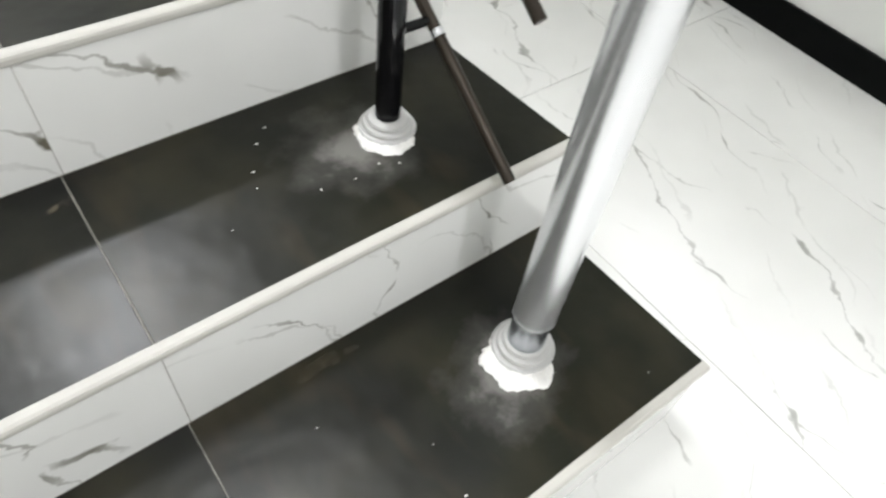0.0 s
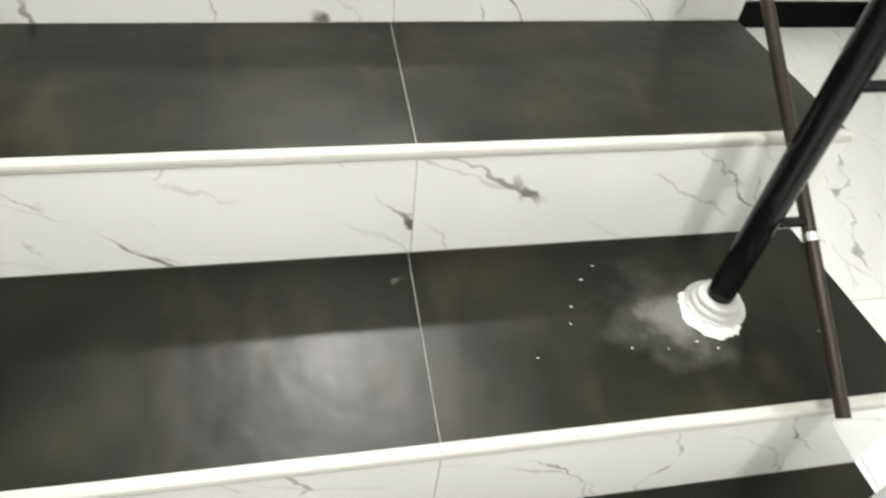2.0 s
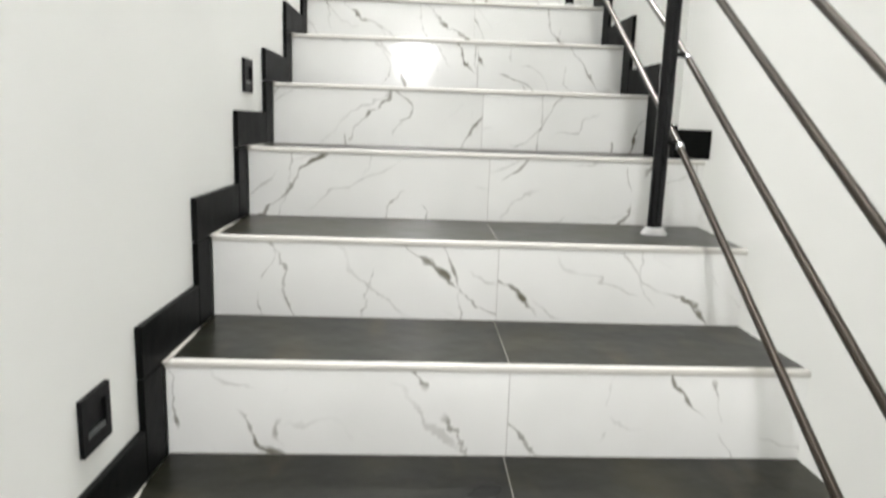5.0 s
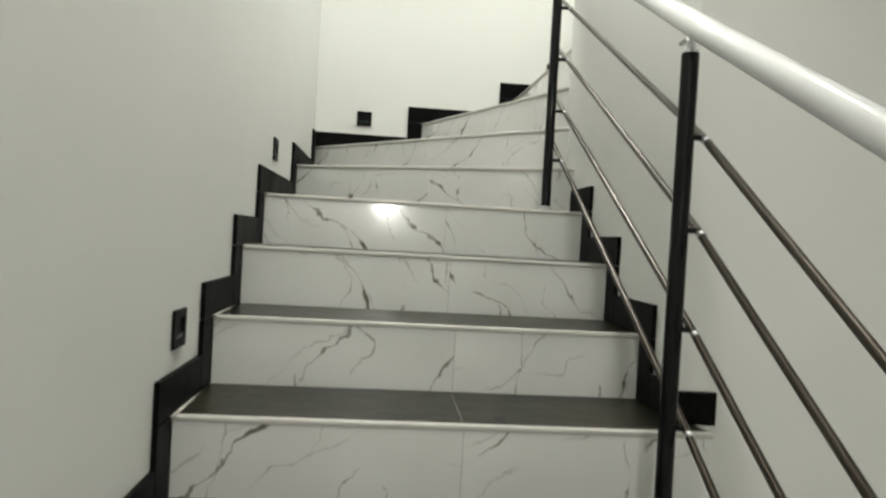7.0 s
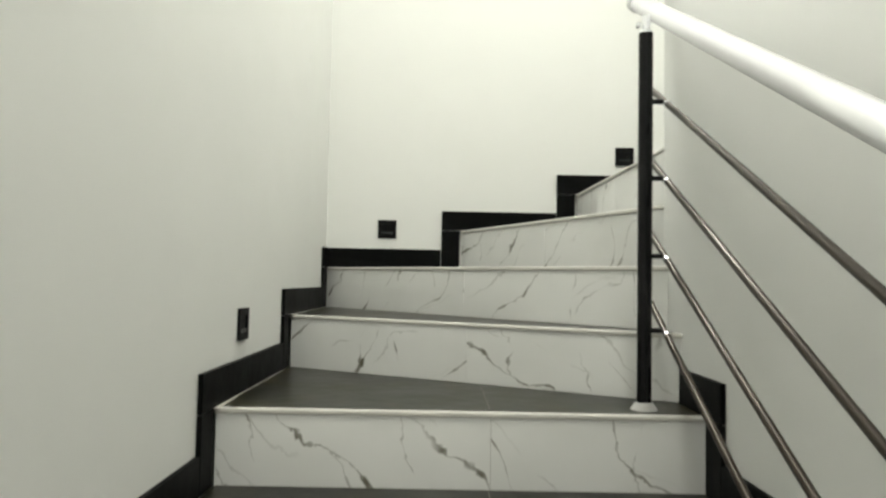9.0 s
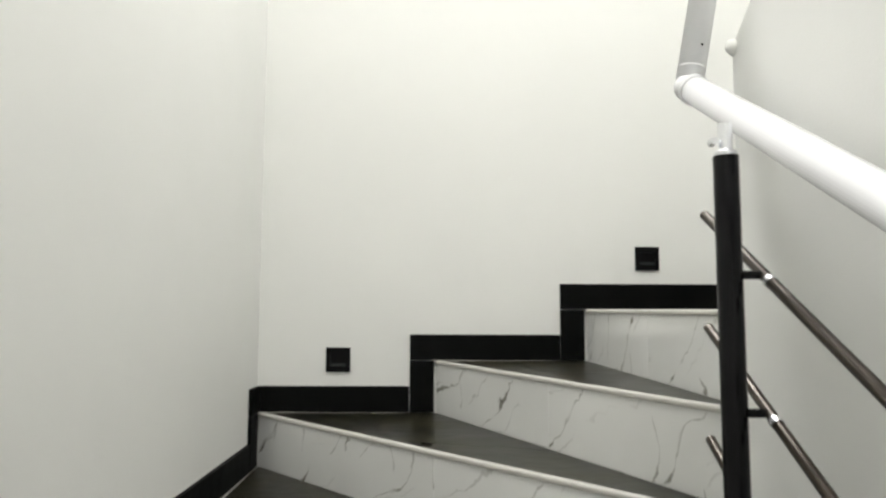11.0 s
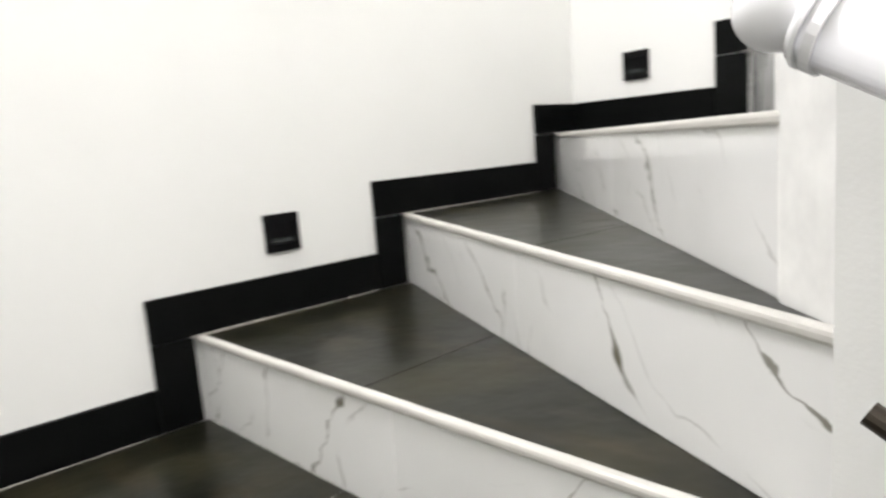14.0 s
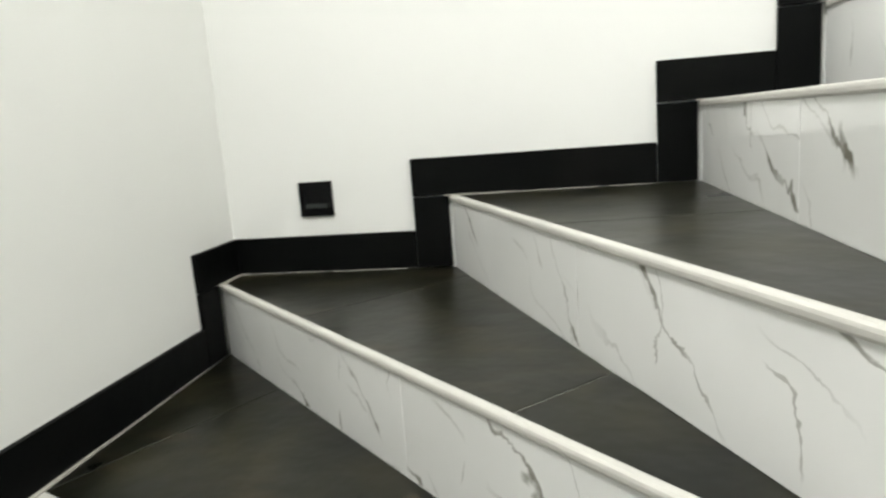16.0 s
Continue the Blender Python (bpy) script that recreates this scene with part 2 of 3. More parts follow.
# ---- plan: the stair ----
RISE = 0.18
FLOOR_Z = -RISE
SKIRT_T, SKIRT_H, FLANK = 0.012, 0.091, 0.090
WEST_X, END_Y, FAR_X = -SKIRT_T, 4.262, 2.474   # faces of the outer walls
CORE_X0, CORE_X1 = 1.160, 1.275                 # the thin wall between the two flights
CORE_Y0, CORE_Y1, CORE_Y2 = 1.880, 3.075, 3.085   # its end is cut a little askew
SEAM_X = 0.611
ROW_Y, COL_X = END_Y - SKIRT_T, FAR_X - SKIRT_T

# the front edge of each tread: its outer and its inner end
NOSE = [
    ((0.0, -0.053), (1.253, -0.053)), ((0.0, 0.276), (1.238, 0.280)), ((0.0, 0.576), (1.214, 0.581)),
    ((0.0, 0.884), (1.200, 0.893)), ((0.0, 1.178), (1.196, 1.190)), ((0.0, 1.473), (1.190, 1.470)),
    ((0.0, 1.800), (1.212, 1.800)), ((0.0, 2.113), (CORE_X0, 2.122)), ((0.0, 2.422), (CORE_X0, 2.430)),
    ((0.0, 2.743), (CORE_X0, 2.743)), ((0.0, 3.507), (CORE_X0, 2.925)), ((0.0, 4.240), (CORE_X0, 3.030)),
    ((0.610, ROW_Y), (1.167, 3.077)), ((1.142, ROW_Y), (1.180, 3.078)), ((1.714, ROW_Y), (1.188, 3.080)),
    ((2.352, ROW_Y), (1.262, 3.152)), ((COL_X, 3.694), (1.283, 3.170)), ((COL_X, 3.127), (CORE_X1, 3.130)),
    ((COL_X, 2.880), (CORE_X1, 2.880)), ((COL_X, 2.570), (CORE_X1, 2.570)),
]
NOSE = [(Vector(a), Vector(b)) for a, b in NOSE]
HALL_Y, HALL_X, TOP, HALL_TOP = -3.2, 2.410, 6.60, 2.90
EDGE, FACE = 0.015, 0.005                       # width of the edge strip, and how far the riser stands back under it


def level(k):
    """The height of tread k; the last risers are a little lower."""
    return k * RISE - (0.0, 0.006, 0.013, 0.017, 0.018, 0.018)[max(0, min(5, k - 14))]


def inward(k):
    a, b = NOSE[k]
    d = (b - a).normalized()
    return Vector((-d.y, d.x))


def tread_outline(k, front, back):
    """Plan of tread k, its front edge and the riser behind it moved along the walk by front and back."""
    (a, b), (c, d) = NOSE[k], NOSE[k + 1]
    a, b = a + inward(k) * front, b + inward(k) * front
    c, d = c + inward(k + 1) * back, d + inward(k + 1) * back
    pts = [a, b]
    if k == 16:
        pts += [Vector((1.262, 3.152)), Vector((1.190, 3.068)), Vector((CORE_X1 - 0.004, 3.068))]
    if k == 11:
        pts.append(Vector((CORE_X0, CORE_Y1)))
    pts += [d, c]
    if k == 11:
        pts.append(Vector((0.0, ROW_Y)))
    if k == 15:
        pts.append(Vector((COL_X, ROW_Y)))
    return pts


def nosing(k):
    """A rounded edge strip along the front of tread k."""
    a, b = NOSE[k]
    n = inward(k)
    z = level(k)
    prof = [(EDGE, 0.0012), (0.005, 0.0012), (0.0015, -0.0005), (0.0, -0.004), (0.0, -0.009), (0.0012, -0.0122), (FACE + 0.003, -0.0126), (EDGE, -0.0105)]
    bm = bmesh.new()
    steps = 14
    rings = []
    for i in range(steps + 1):
        p = a.lerp(b, i / steps)
        wob = 0.0005 * noise.noise((p.x * 9 + k * 3.1, p.y * 9, 0.0))
        rings.append([bm.verts.new((p.x + n.x * (o + wob), p.y + n.y * (o + wob), z + h + wob * 0.6)) for o, h in prof])
    m = len(prof)
    for r, s in zip(rings, rings[1:]):
        for j in range(m):
            bm.faces.new((r[j], s[j], s[(j + 1) % m], r[(j + 1) % m]))
    bm.faces.new(rings[0])
    bm.faces.new(rings[-1][::-1])
    bmesh.ops.recalc_face_normals(bm, faces=bm.faces)
    return bm


def slab(points, z0, z1, gap):
    """A tile over a plan outline, shrunk by half a joint, with its edges eased."""
    c = sum(points, Vector((0, 0))) / len(points)
    pts = [p + (c - p).normalized() * gap for p in points]
    return prism([(p.x, p.y) for p in pts], z0, z1, 0.0008)


def cuts(points, seams):
    """The pieces into which seam lines (a point and a normal) divide a plan outline."""
    pieces = [points]
    for at, n in seams:
        a, n = Vector(at), Vector(n)
        pieces = [q for p in pieces for q in (clip(p, a + n * 0.0004, n), clip(p, a - n * 0.0004, -n)) if len(q) > 2]
    return pieces


LAST = 18
RISING = (6, 7, 10, 11, 12, 13)             # risers whose veins climb towards the middle wall
TREAD_SEAMS = {
    10: [((0.0, 3.86), (0.2, 1.0))], 11: [((0.0, 3.90), (0.3, 1.0))], 12: [((1.16, 3.774), (0.0, 1.0))], 13: [((1.40, 3.728), (-0.06, 1.0))],
    14: [((2.008, 4.092), (0.47, 0.88)), ((1.58, 3.58), (0.06, 1.0))], 15: [((2.135, 3.855), (0.67, 0.74)), ((1.69, 3.443), (0.70, 0.71))],
    16: [((1.95, 3.4), (1.0, 0.1))], 17: [((1.9, 3.0), (1.0, 0.0))], 18: [((1.9, 2.7), (1.0, 0.0))],
}

staircase = empty("staircase", "winding staircase of black stone treads and white marble risers", "staircase", "structure")
for k in range(LAST + 1):
    z = level(k)
    low = FLOOR_Z if k < 10 else z - 0.42
    body = part("step", prism([(p.x, p.y) for p in tread_outline(k, FACE + 0.0014, FACE + 0.0010)], low, z - 0.0012), GROUT if k < 10 else CONCRETE, staircase)
    seams = TREAD_SEAMS.get(k, [((SEAM_X + 0.004 * k, 0.0), (1.0, 0.0))])
    for piece in cuts(tread_outline(k, EDGE, FACE), seams):
        part("tread_tile", slab(piece, z - 0.012, z, 0.0004), SLATE, body)
    # the riser in front: two tiles, butted at the seam
    a, b = NOSE[k]
    n = inward(k)
    share = (SEAM_X + 0.004 * k) / max(0.3, b.x - a.x) if k < 10 else 0.52
    for s0, s1 in ((0.0, share), (share, 1.0)):
        p, q = a.lerp(b, s0), a.lerp(b, s1)
        d = (q - p).normalized()
        p, long = p + d * 0.0005 + n * FACE, (q - p).length - 0.001
        low = level(k - 1) + 0.0005
        tile = part("riser_tile", box((0, 0, 0), (long, 0.009, z - 0.0122 - low), 0.0006), MARBLE_RISE if k in RISING and not (k == 10 and s0 > 0) else MARBLE_FALL, body)
        tile.matrix_basis = Matrix.Translation((p.x, p.y, low)) @ Matrix.Rotation(math.atan2(d.y, d.x), 4, "Z")
    part("nosing", nosing(k), TRIM, body, "white rounded edge strip", smooth=False)


# ---- the skirting ----
def strip(p, q, inside, z0, z1):
    """A flat tile against a wall, from p to q in plan, its face turned to the inside."""
    out = [p, q, q + inside * SKIRT_T, p + inside * SKIRT_T]
    area = sum(u.x * v.y - v.x * u.y for u, v in zip(out, out[1:] + out[:1]))
    return prism([(v.x, v.y) for v in (out if area > 0 else out[::-1])], z0, z1, 0.001)


def skirt_runs(points, insides, marks):
    """Follows a bent wall line; returns the straight pieces between two marks on it."""
    pieces, at = [], 0.0
    for (p, q), side in zip(zip(points, points[1:]), insides):
        length = (q - p).length
        s0, s1 = max(marks[0], at), min(marks[1], at + length)
        if s1 - s0 > 0.004:
            d = (q - p).normalized()
            pieces.append((p + d * (s0 - at), p + d * (s1 - at), side))
        at += length
    return pieces


OUTER = [Vector((WEST_X, HALL_Y)), Vector((WEST_X, END_Y)), Vector((FAR_X, END_Y)), Vector((FAR_X, 0.0))]
INSIDES = [Vector((1, 0)), Vector((0, -1)), Vector((-1, 0))]


def along(p):
    """How far along the outer wall a point beside it lies."""
    if p.x < 0.3:
        return p.y - HALL_Y
    if p.y > END_Y - 0.05:
        return END_Y - HALL_Y + p.x - WEST_X
    return END_Y - HALL_Y + FAR_X - WEST_X + END_Y - p.y


skirting = empty("skirting_outer", "black stone skirting stepped along the white stair wall", "skirting", "structure")
for k in range(LAST + 1):
    s, e = along(NOSE[k][0]), along(NOSE[k + 1][0])
    for p, q, side in skirt_runs(OUTER, INSIDES, (s - FLANK + 0.0012, e - FLANK - 0.0012)):
        part("skirting_tile", strip(p, q, side, level(k) + 0.0012, level(k) + SKIRT_H), SKIRT, skirting)
    for p, q, side in skirt_runs(OUTER, INSIDES, (s - FLANK + 0.0012, s - 0.004)):
        part("skirting_tile", strip(p, q, side, level(k - 1) + 0.0012, level(k) - 0.0012), SKIRT, skirting)
    for p, q, side in skirt_runs(OUTER, INSIDES, (s - 0.01, min(s + 0.16, e - FLANK))):
        d = (q - p).normalized()
        p, q = p + side * SKIRT_T, q + side * SKIRT_T
        out = [p, q, q + side * 0.006, p + side * 0.010]
        area = sum(u.x * v.y - v.x * u.y for u, v in zip(out, out[1:] + out[:1]))
        part("grout_fillet", prism([(v.x, v.y) for v in (out if area > 0 else out[::-1])], level(k), level(k) + 0.0025, 0.0), GROUT, skirting)
    # a thin line of caulk along the rest of the tread
    for p, q, side in skirt_runs(OUTER, INSIDES, (s + 0.16, e - FLANK - 0.01)):
        n = max(1, round((q - p).length / 0.11))
        for i in range(n):
            a, b = p.lerp(q, (i + 0.04 * (i % 3)) / n) + side * SKIRT_T, p.lerp(q, (i + 0.97 - 0.12 * (i % 2)) / n) + side * SKIRT_T
            out = [a, b, b + side * 0.0016, a + side * 0.0028]
            area = sum(u.x * v.y - v.x * u.y for u, v in zip(out, out[1:] + out[:1]))
            part("caulk_line", prism([(v.x, v.y) for v in (out if area > 0 else out[::-1])], level(k), level(k) + 0.0016, 0.0), GROUT, skirting)

skirting_core = empty("skirting_core", "black stone skirting stepped along the middle wall", "skirting", "structure")
for k in range(6, 10):
    y0, y1 = NOSE[k][1].y - FLANK, NOSE[k + 1][1].y - FLANK
    if k == 9:
        y1 = CORE_Y1 - 0.16
    if k == 6:
        y0 = CORE_Y0 + 0.001
    a, b = Vector((CORE_X0, y0 + 0.001)), Vector((CORE_X0, y1 - 0.001))
    part("skirting_tile", strip(a, b, Vector((-1, 0)), level(k) + 0.0012, level(k) + SKIRT_H), SKIRT, skirting_core)
    if k > 6:
        a, b = Vector((CORE_X0, y0 + 0.001)), Vector((CORE_X0, NOSE[k][1].y - 0.004))
        part("skirting_tile", strip(a, b, Vector((-1, 0)), level(k - 1) + 0.0012, level(k) - 0.0012), SKIRT, skirting_core)

part("skirting_tile", box((CORE_X0 - SKIRT_T, CORE_Y0 - SKIRT_T, level(6) + 0.0012), (1.252, CORE_Y0, level(6) + 0.080), 0.001), SKIRT, skirting_core)

# ---- walls, floors, ceilings ----
HALL_END = CORE_Y0
T = 0.14


def wall(name, lo, hi, label="white painted plaster wall"):
    return tagged(part(name, box(lo, hi), WALL), label, "wall", kind="structure")


wall("wall_west", (WEST_X - T, HALL_Y - T, FLOOR_Z - 0.1), (WEST_X, END_Y + T, TOP))
wall("wall_north", (WEST_X, END_Y, FLOOR_Z - 0.1), (FAR_X + T, END_Y + T, TOP))
wall("wall_east", (FAR_X, HALL_END + 0.12, FLOOR_Z - 0.1), (FAR_X + T, END_Y, TOP))
def sloped_prism(plan, z0, tops, w):
    """An upright prism whose top runs at a height of its own over each corner of the plan."""
    bm = prism(plan, z0, 1.0)
    bm.verts.ensure_lookup_table()
    for i, z in enumerate(tops):
        bm.verts[len(plan) + i].co.z = z
    bevel(bm, w)
    return bm


core_plan = [(CORE_X0, CORE_Y0), (CORE_X1, CORE_Y0), (CORE_X1, CORE_Y2), (CORE_X0, CORE_Y1)]
core_tops = [3.62, 3.62, 2.83, 2.83]
tagged(part("wall_core", sloped_prism(core_plan, FLOOR_Z - 0.1, core_tops, 0.0), WALL), "thin white plastered wall with a sloping top between the two flights", "wall", kind="structure")
wall("wall_hall_end", (CORE_X1, HALL_END, FLOOR_Z - 0.1), (HALL_X + 0.30, HALL_END + 0.12, TOP))
wall("wall_hall_east", (HALL_X, HALL_Y - T, FLOOR_Z - 0.1), (HALL_X + T, HALL_END, HALL_TOP))
wall("wall_south", (WEST_X, HALL_Y - T, FLOOR_Z - 0.1), (HALL_X, HALL_Y, TOP))
wall("wall_above_hall", (CORE_X1, 0.9, HALL_TOP + 0.15), (CORE_X1 + T, HALL_END, TOP))
tagged(part("ceiling_hall", box((WEST_X, HALL_Y, HALL_TOP), (HALL_X + T, 0.35, HALL_TOP + 0.15)), CEILING), "white painted ceiling over the lower hall", "ceiling", kind="structure")
tagged(part("ceiling_side", box((CORE_X1, 0.35, HALL_TOP), (HALL_X + T, HALL_END, HALL_TOP + 0.15)), CEILING), "white painted ceiling beside the stair", "ceiling", kind="structure")
tagged(part("ceiling_well", box((-T, 0.20, TOP), (FAR_X + T, END_Y + T, TOP + 0.12)), CEILING), "white painted ceiling of the stairwell", "ceiling", kind="structure")
wall("wall_over_hall", (WEST_X, 0.20, HALL_TOP + 0.15), (CORE_X1, 0.35, TOP))

floor = tagged(part("floor", box((WEST_X, HALL_Y, FLOOR_Z - 0.1), (HALL_X, HALL_END, FLOOR_Z - 0.008)), GROUT), "white veined marble tile floor of the hall", "floor", kind="structure")
TILE = 0.60
x0, y0 = 1.406 - 3 * TILE, -0.50 - 6 * TILE
for i in range(5):
    for j in range(8):
        lo = (max(0.0, x0 + i * TILE) + 0.0008, max(HALL_Y, y0 + 2 * j * TILE) + 0.0008)
        hi = (min(HALL_X, x0 + (i + 1) * TILE) - 0.0008, min(HALL_END, y0 + 2 * (j + 1) * TILE) - 0.0008)
        if hi[0] - lo[0] > 0.02 and hi[1] - lo[1] > 0.02:
            part("floor_tile", box((*lo, FLOOR_Z - 0.008), (*hi, FLOOR_Z), 0.0006), FLOOR_MARBLE, floor)
hall_skirt = empty("skirting_hall", "black stone skirting round the marble hall floor", "skirting", "structure")
part("skirting_tile", box((HALL_X - SKIRT_T, HALL_Y, FLOOR_Z), (HALL_X, HALL_END - SKIRT_T, FLOOR_Z + SKIRT_H), 0.001), SKIRT, hall_skirt)
part("skirting_tile", box((CORE_X0, HALL_END - SKIRT_T, FLOOR_Z), (HALL_X, HALL_END, FLOOR_Z + SKIRT_H), 0.001), SKIRT, hall_skirt)

# ---- step lights ----
LIGHTS = [((WEST_X, 0.938), (1, 0), 3), ((WEST_X, 1.850), (1, 0), 6), ((WEST_X, 2.973), (1, 0), 9), ((0.269, END_Y), (0, -1), 11), ((1.368, END_Y), (0, -1), 13), ((FAR_X, 4.028), (-1, 0), 15)]


def step_light():
    """A square plate with a recessed slot, its back at the origin and its face turned to +x."""
    ob = empty("step_light", "black square recessed stair light set in the white wall", "light", group="stair lights along the wall")
    s = 0.0425
    bm = bmesh.new()
    for lo, hi in (((0, -s, 0.024), (0.007, s, s)), ((0, -s, -s), (0.007, s, -0.024)), ((0, -s, -0.024), (0.007, -0.028, 0.024)), ((0, 0.028, -0.024), (0.007, s, 0.024))):
        box(lo, hi, 0.0, bm)
    bmesh.ops.remove_doubles(bm, verts=bm.verts, dist=0.0001)
    part("frame", bm, BLACK_PLASTIC, ob)
    part("recess", box((-0.001, -0.028, -0.024), (0.0015, 0.028, 0.024)), BLACK_PLASTIC, ob)
    bm = prism([(0.0015, -0.027), (0.0060, -0.027), (0.0060, 0.027), (0.0015, 0.027)], -0.022, -0.012)
    part("lip", bm, LENS, ob, "dark grey light lip")
    return ob


first = step_light()
for i, ((x, y), (nx, ny), k) in enumerate(LIGHTS):
    m = pose(x, y, level(k) + 0.182, 0, 0, math.degrees(math.atan2(ny, nx)))
    if i:
        copy_thing(first, m)
    else:
        first.matrix_basis = m

# ---- railing ----
POSTS = [(1.019, 0.451, 1, 0.975), (1.040, 1.661, 5, 1.003), (1.030, 2.825, 9, 0.943)]
ROD_X, ROD_R = 1.080, 0.0085
RODS = [(0.155, 0.228, 0.195), (0.345, 0.435, 0.380), (0.535, 0.640, 0.575), (0.715, 0.832, 0.770)]   # over the treads at the three posts

railing = empty("stair_railing", "stair railing of black posts, bronze rods and white handrail", "railing")

RING = [(0.040, 0.0), (0.042, 0.003), (0.040, 0.008), (0.034, 0.010), (0.036, 0.014), (0.034, 0.019), (0.028, 0.021), (0.030, 0.025), (0.028, 0.030), (0.023, 0.033)]
for i, (x, y, k, tall) in enumerate(POSTS):
    z = k * RISE
    post = part("post", tube([(x, y, z + 0.004), (x, y, z + tall)], 0.0180, 24), BLACK_STEEL, railing, "round black gloss steel post")
    scale = 1.0 if k == 1 else 0.78
    part("base_collar", lathe([(r * scale, h * scale * 0.72) for r, h in RING], (x, y, z)), COLLAR, post, "white ringed base collar")
    part("stem", lathe([(0.016, 0.0), (0.016, 0.008), (0.010, 0.012), (0.010, 0.05)], (x, y, z + tall - 0.002)), CHROME, post, "bright steel stem under the handrail")
    part("stem_bolt", tube([(x - 0.02, y - 0.012, z + tall + 0.02), (x - 0.02, y + 0.002, z + tall + 0.02)], 0.006, 12), CHROME, post)
    for a in RODS:
        part("rod_clip", tube([(x + 0.012, y, z + a[i]), (ROD_X + (0.02 if k == 1 and a[i] > 0.2 else 0.0), y, z + a[i])], 0.0065, 12), BLACK_STEEL, post)
        part("rod_collar", tube([(ROD_X, y - 0.022, z + a[i] - 0.0128), (ROD_X, y - 0.013, z + a[i] - 0.0076)], 0.0098, 14), CHROME, post, "small bright collar on the rod")
ENDS = [(0.256, 3.02), (0.291, 3.035), (0.27, 3.030), (0.28, 3.03)]
for (low, high), a in zip(ENDS, RODS):
    p = [Vector((ROD_X + (0.022 if k == 1 and h > 0.2 else 0.0), y, k * RISE + h)) for (x, y, k, tall), h in zip(POSTS, a)]
    start = p[0] + (p[1] - p[0]) * ((low - p[0].y) / (p[1].y - p[0].y))
    end = p[2] + (p[2] - p[1]) * ((high - p[2].y) / (p[2].y - p[1].y))
    part("rod", tube([start, *p, end], ROD_R, 14), BRONZE, railing, "thin dark bronze rod")

HAND_R = 0.0252
NX, NY = 1.044, 0.129


def hand(y):
    """The axis of the handrail."""
    return Vector((1.030 + 0.050 * max(0.0, y - 1.6) / 1.5, y, 2.612 + 0.552 * (y - 2.825)))


EL_Y = 3.083
e = hand(EL_Y)
d = (hand(EL_Y) - hand(2.0)).normalized()
part("handrail", tube([hand(NY), hand(1.6), e - d * 0.022], HAND_R, 32), RAIL_WHITE, railing, "white glossy round handrail", smooth=True)
bm = bmesh.new()
bmesh.ops.create_uvsphere(bm, u_segments=28, v_segments=18, radius=0.0268, matrix=Matrix.Translation(e))
elbow = part("elbow", bm, RAIL_WHITE, railing, "white ball elbow of the handrail", smooth=True)
up = Vector((0.20, 0.05, 1.0)).normalized()
for w, at, wide, r in ((d, -0.040, 0.007, 0.0280), (d, -0.029, 0.003, 0.0280), (up, 0.034, 0.003, 0.0256)):
    part("elbow_ring", tube([e + w * at, e + w * (at + wide)], r, 28), RAIL_WHITE, elbow, "narrow raised ring of the elbow")
upright = part("upright_rail", tube([e + up * 0.014, e + up * 0.95], 0.0252, 32), RAIL_WHITE, railing, "white upright length of handrail", smooth=True)
part("set_screw", tube([e + up * 0.075 + Vector((0.004, -0.0242, 0)), e + up * 0.075 + Vector((0.004, -0.0262, 0))], 0.0024, 10), BLACK_STEEL, upright)

newel = empty("newel_post", "thick bright steel newel post on the lowest black tread", "post")
top = hand(NY).z
part("shaft", tube([(NX, NY, 0.085), (NX, NY, top - 0.01)], 0.0295, 28, caps=False), CHROME, newel, smooth=True)
part("shoe", tube([(NX, NY, 0.004), (NX, NY, 0.088)], 0.0270, 28, caps=False), SHOE, newel, "duller steel foot of the newel", smooth=True)
part("sleeve", tube([(NX, NY, 0.084), (NX, NY, 0.089)], 0.0298, 28), CHROME, newel, "short steel ring")
part("base_collar", lathe([(r * 1.12, h * 0.85) for r, h in RING], (NX, NY, 0.0)), COLLAR, newel, "white ringed base collar")
part("cap", lathe([(0.031, 0.0), (0.040, 0.006), (0.040, 0.03), (0.030, 0.05), (0.012, 0.06)], (NX, NY, top - 0.012)), CHROME, newel)

# ---- plaster left round the post bases ----
def smear(x, y, z, reach, seed, label):
    """A flat, ragged patch of dried plaster."""
    rng = random.Random(seed)
    bm = bmesh.new()
    n = 60
    ring = []
    for j in range(n):
        a = 2 * math.pi * j / n
        lump = 0.5 + 0.5 * noise.noise((math.cos(a) * 1.7 + seed, math.sin(a) * 1.7, 0.3))
        rag = noise.noise((math.cos(a) * 7.0 - seed, math.sin(a) * 7.0, 1.7))
        r = reach * (0.72 + 0.42 * lump + 0.10 * rag + 0.04 * rng.random() + 0.24 * math.cos(a - 3.9))
        ring.append((x + r * math.cos(a), y + r * math.sin(a)))
    core = bm.verts.new((x, y, z + 0.004))
    outer = [bm.verts.new((px, py, z + 0.0006)) for px, py in ring]
    rim = [bm.verts.new((x + (px - x) * 0.93, y + (py - y) * 0.93, z + 0.0015 + 0.003 * rng.random())) for px, py in ring]
    mid = [bm.verts.new((x + (px - x) * 0.72, y + (py - y) * 0.72, z + 0.002 + 0.0025 * rng.random())) for px, py in ring]
    for j in range(n):
        k = (j + 1) % n
        bm.faces.new((outer[j], outer[k], rim[k], rim[j]))
        bm.faces.new((rim[j], rim[k], mid[k], mid[j]))
        bm.faces.new((mid[j], mid[k], core))
    return tagged(part("plaster_smear", bm, PLASTER), label, "plaster")


smear(1.019 - 0.008, 0.451 - 0.008, RISE, 0.044, 3, "ragged dried white plaster round a black post")
smear(NX - 0.014, NY - 0.006, 0.0, 0.052, 8, "ragged dried white plaster round the steel newel")


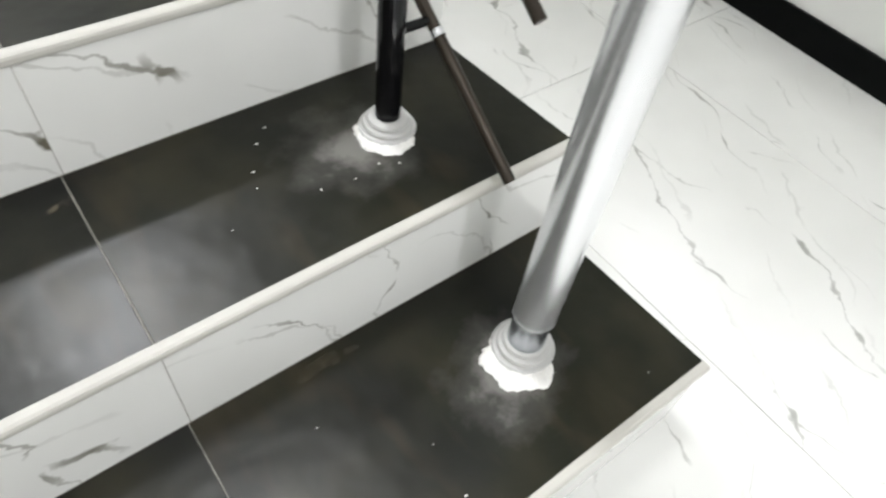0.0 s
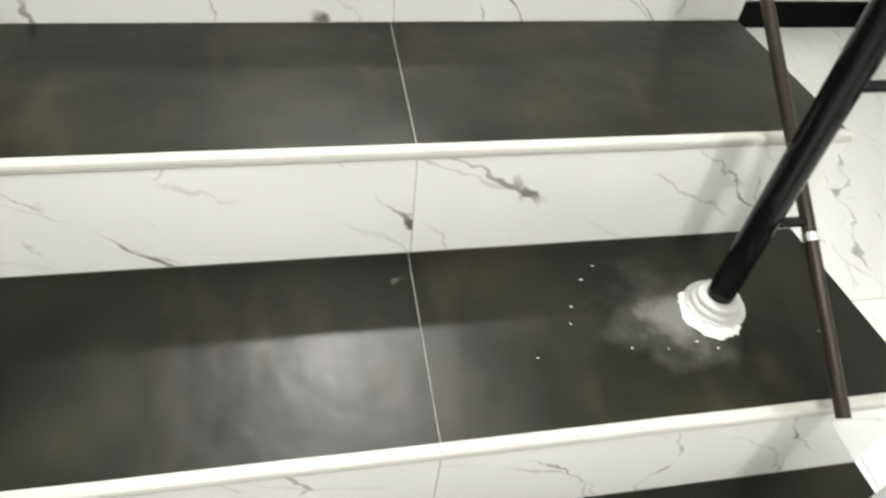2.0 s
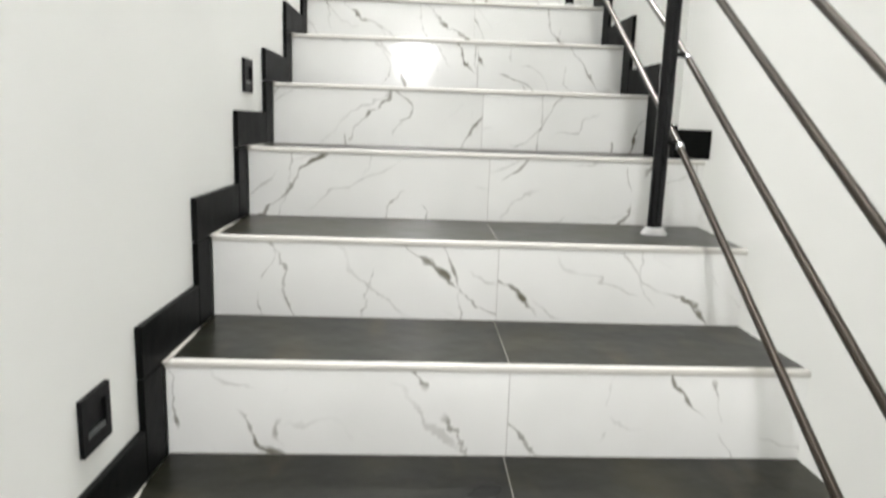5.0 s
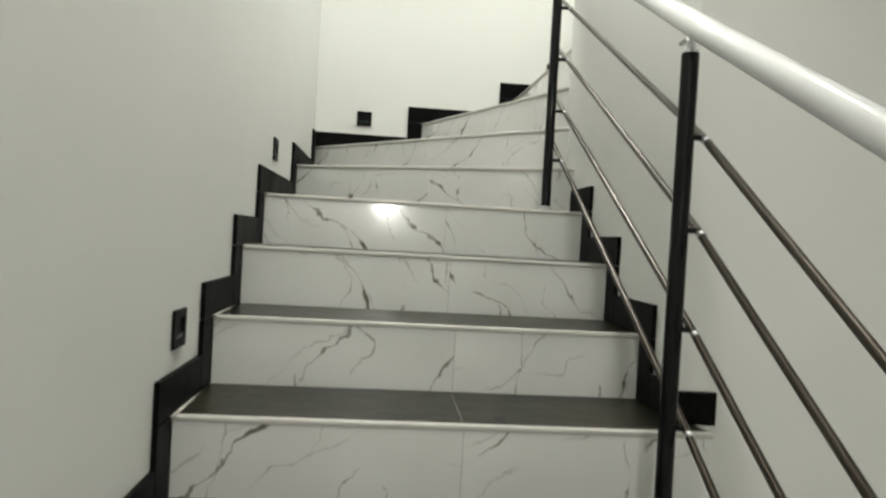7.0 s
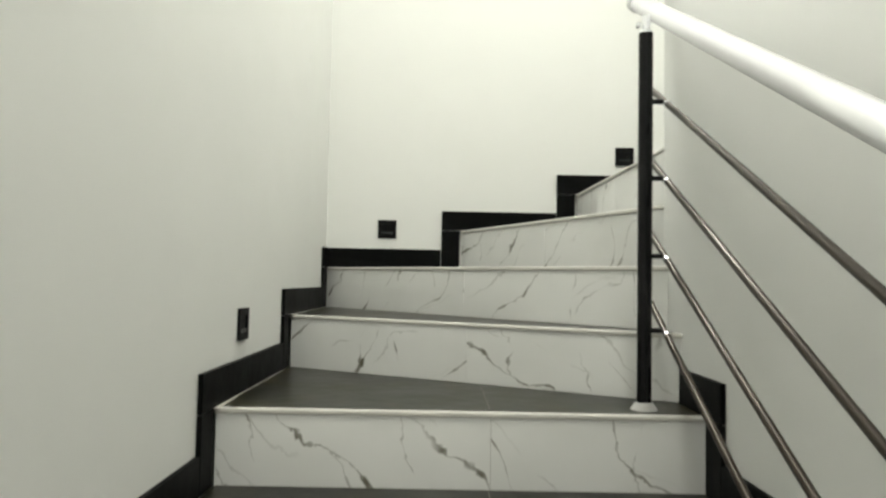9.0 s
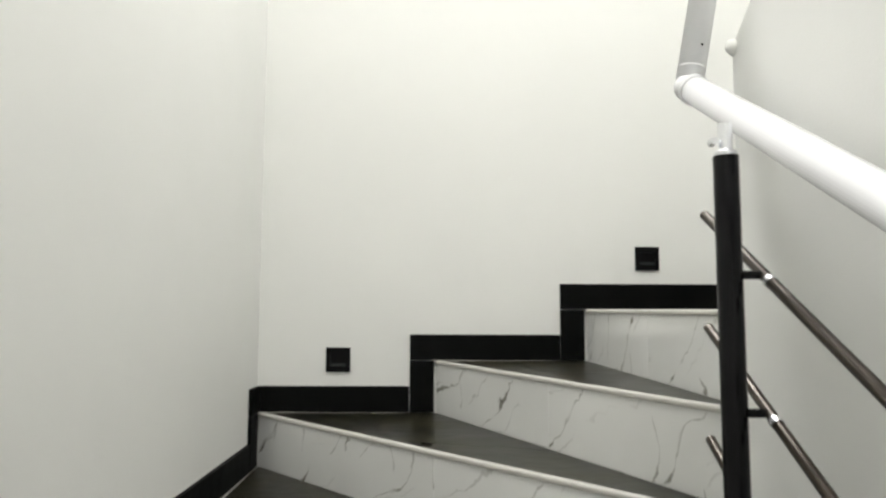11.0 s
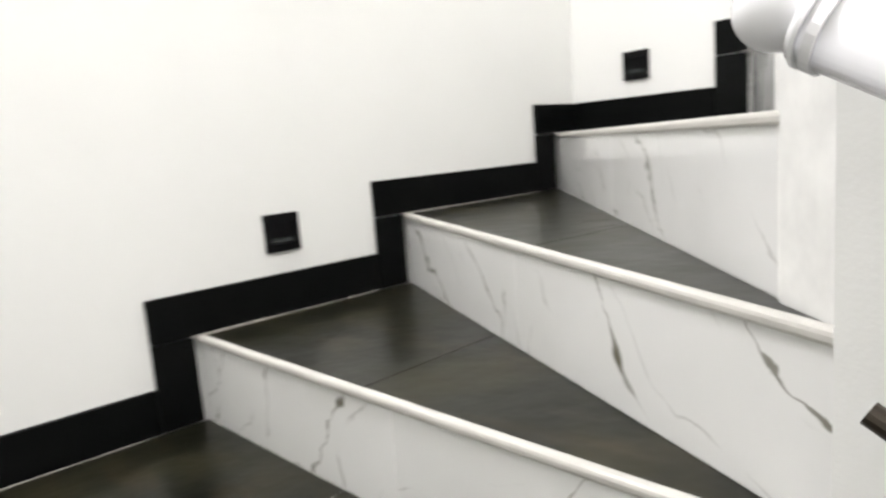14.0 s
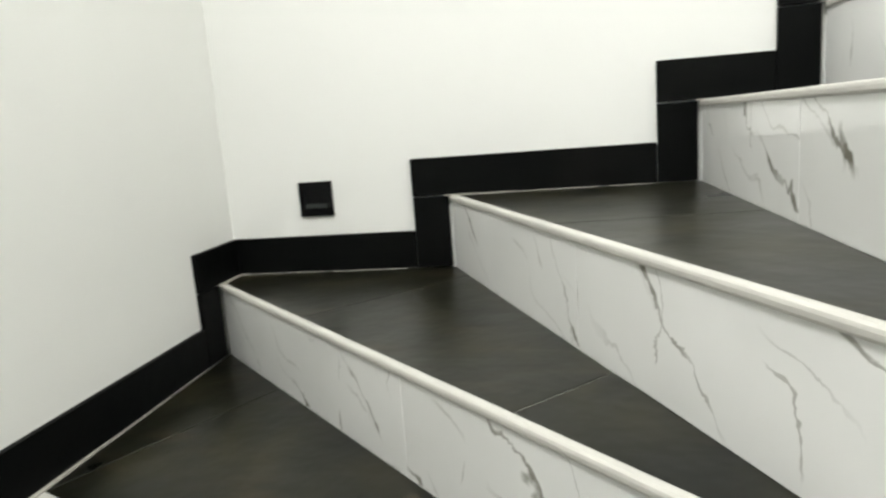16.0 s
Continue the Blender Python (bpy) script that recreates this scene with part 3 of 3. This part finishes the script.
def scuff(x, y, z, long, wide, turn, seed):
    """A thin ragged streak of dried mortar and dirt on a tread."""
    rng = random.Random(seed)
    bm = bmesh.new()
    c, w = math.cos(turn), math.sin(turn)
    n = 26
    ring = []
    for j in range(n):
        a = 2 * math.pi * j / n
        r = 0.75 + 0.35 * noise.noise((math.cos(a) * 2.2 + seed, math.sin(a) * 2.2, 0.9)) + 0.18 * rng.random()
        u, v = long * 0.5 * r * math.cos(a), wide * 0.5 * r * math.sin(a)
        ring.append((x + u * c - v * w, y + u * w + v * c))
    low = [bm.verts.new((px, py, z + 0.0003)) for px, py in ring]
    mid = [bm.verts.new((x + (px - x) * 0.7, y + (py - y) * 0.7, z + 0.0007 + 0.0006 * rng.random())) for px, py in ring]
    top = bm.verts.new((x, y, z + 0.0012))
    for j in range(n):
        k = (j + 1) % n
        bm.faces.new((low[j], low[k], mid[k], mid[j]))
        bm.faces.new((mid[j], mid[k], top))
    return tagged(part("mortar_smear", bm, DIRT), "thin brown smear of dried mortar on a black tread", "dirt")


scuff(1.715, 3.668, level(14), 0.085, 0.030, -0.45, 1)
scuff(1.640, 3.606, level(14), 0.120, 0.014, -0.22, 2)
scuff(1.380, 3.626, level(13), 0.060, 0.030, -0.60, 3)
scuff(0.800, 0.262, 0.0, 0.120, 0.026, 0.0, 4)
scuff(0.837, 1.005, level(3), 0.055, 0.026, 0.2, 5)
scuff(0.598, 0.535, RISE, 0.040, 0.012, 0.3, 6)

rng = random.Random(5)
bm = bmesh.new()
for _ in range(16):
    cx, k = rng.uniform(0.62, 1.18), rng.choice((0, 1, 1))
    cy, sz = NOSE[k][0].y + rng.uniform(0.035, 0.27), rng.uniform(0.0006, 0.0017)
    turn = rng.uniform(0, 3)
    f = [bm.verts.new((cx + sz * 2.0 * math.cos(turn + b) * rng.uniform(0.6, 1.3), cy + sz * math.sin(turn + b) * rng.uniform(0.6, 1.3), k * RISE + 0.0004)) for b in (0.0, 1.2, 2.4, 3.7, 5.0)]
    top_v = bm.verts.new((cx, cy, k * RISE + 0.0016))
    for j in range(5):
        bm.faces.new((f[j], f[(j + 1) % 5], top_v))
tagged(part("plaster_flecks", bm, PLASTER), "tiny flecks of white plaster scattered on the black treads", "debris", kind="stuff")

# a knob of filler at the end of the middle wall, where its top begins
bm = bmesh.new()
bmesh.ops.create_uvsphere(bm, u_segments=14, v_segments=10, radius=0.016, matrix=Matrix.Translation((1.163, 3.070, 2.826)))
for v in bm.verts:
    v.co += Vector(v.co - Vector((1.163, 3.070, 2.826))) * 0.25 * noise.noise(v.co * 60)
tagged(part("plaster_lump", bm, WALL, smooth=True), "small rounded lump of white plaster on the wall end", "plaster")

# ---- lamps ----
# fixture for the fill light added over the well, out of view
x, y, z = WELL_FILL
well = empty("ceiling_lamp", "round white fill lamp, added unseen on the stairwell ceiling, switched on", "lamp")
part("housing", lathe([(0.22, 0.0), (0.27, 0.004), (0.27, TOP - z - 0.012)], (x, y, z + 0.012)), CEILING, well)
part("diffuser", lathe([(0.24, 0.0), (0.25, 0.003)], (x, y, z + 0.006)), GLOW, well, "lit white diffuser")
x, y, z = HALL_LAMP
hall_lamp = empty("wall_lamp", "round white wall lamp in the hall, switched on", "lamp")
housing = part("housing", lathe([(0.13, 0.0), (0.14, 0.004), (0.14, 0.03)], (0, 0, 0)), CEILING, hall_lamp)
diffuser = part("diffuser", lathe([(0.10, 0.0), (0.11, -0.003)], (0, 0, 0)), GLOW, hall_lamp, "lit white diffuser")
hall_lamp.matrix_world = pose(x, y - 0.008, z, 90, 0, 0)
x, y, z = NORTH_LAMP
well_lamp = empty("wall_lamp", "round white wall lamp high in the stairwell, switched on", "lamp")
part("housing", lathe([(0.32, 0.0), (0.33, 0.004), (0.33, 0.055)], (0, 0, 0)), CEILING, well_lamp)
part("diffuser", lathe([(0.29, 0.0), (0.30, -0.003)], (0, 0, 0)), GLOW, well_lamp, "lit white diffuser")
well_lamp.matrix_world = pose(x, y + 0.010, z, -90, 0, 0)
# fixture for the added hall fill, never in view
x, y, z = HALL_FILL
hall_fill = empty("ceiling_lamp", "wide round white fill lamp, added unseen on the hall ceiling, switched on", "lamp")
part("housing", lathe([(0.46, 0.0), (0.50, 0.004), (0.50, HALL_TOP - z - 0.012)], (x, y, z + 0.012)), CEILING, hall_fill)
part("diffuser", lathe([(0.44, 0.0), (0.45, 0.003)], (x, y, z + 0.006)), GLOW, hall_fill, "lit white diffuser")
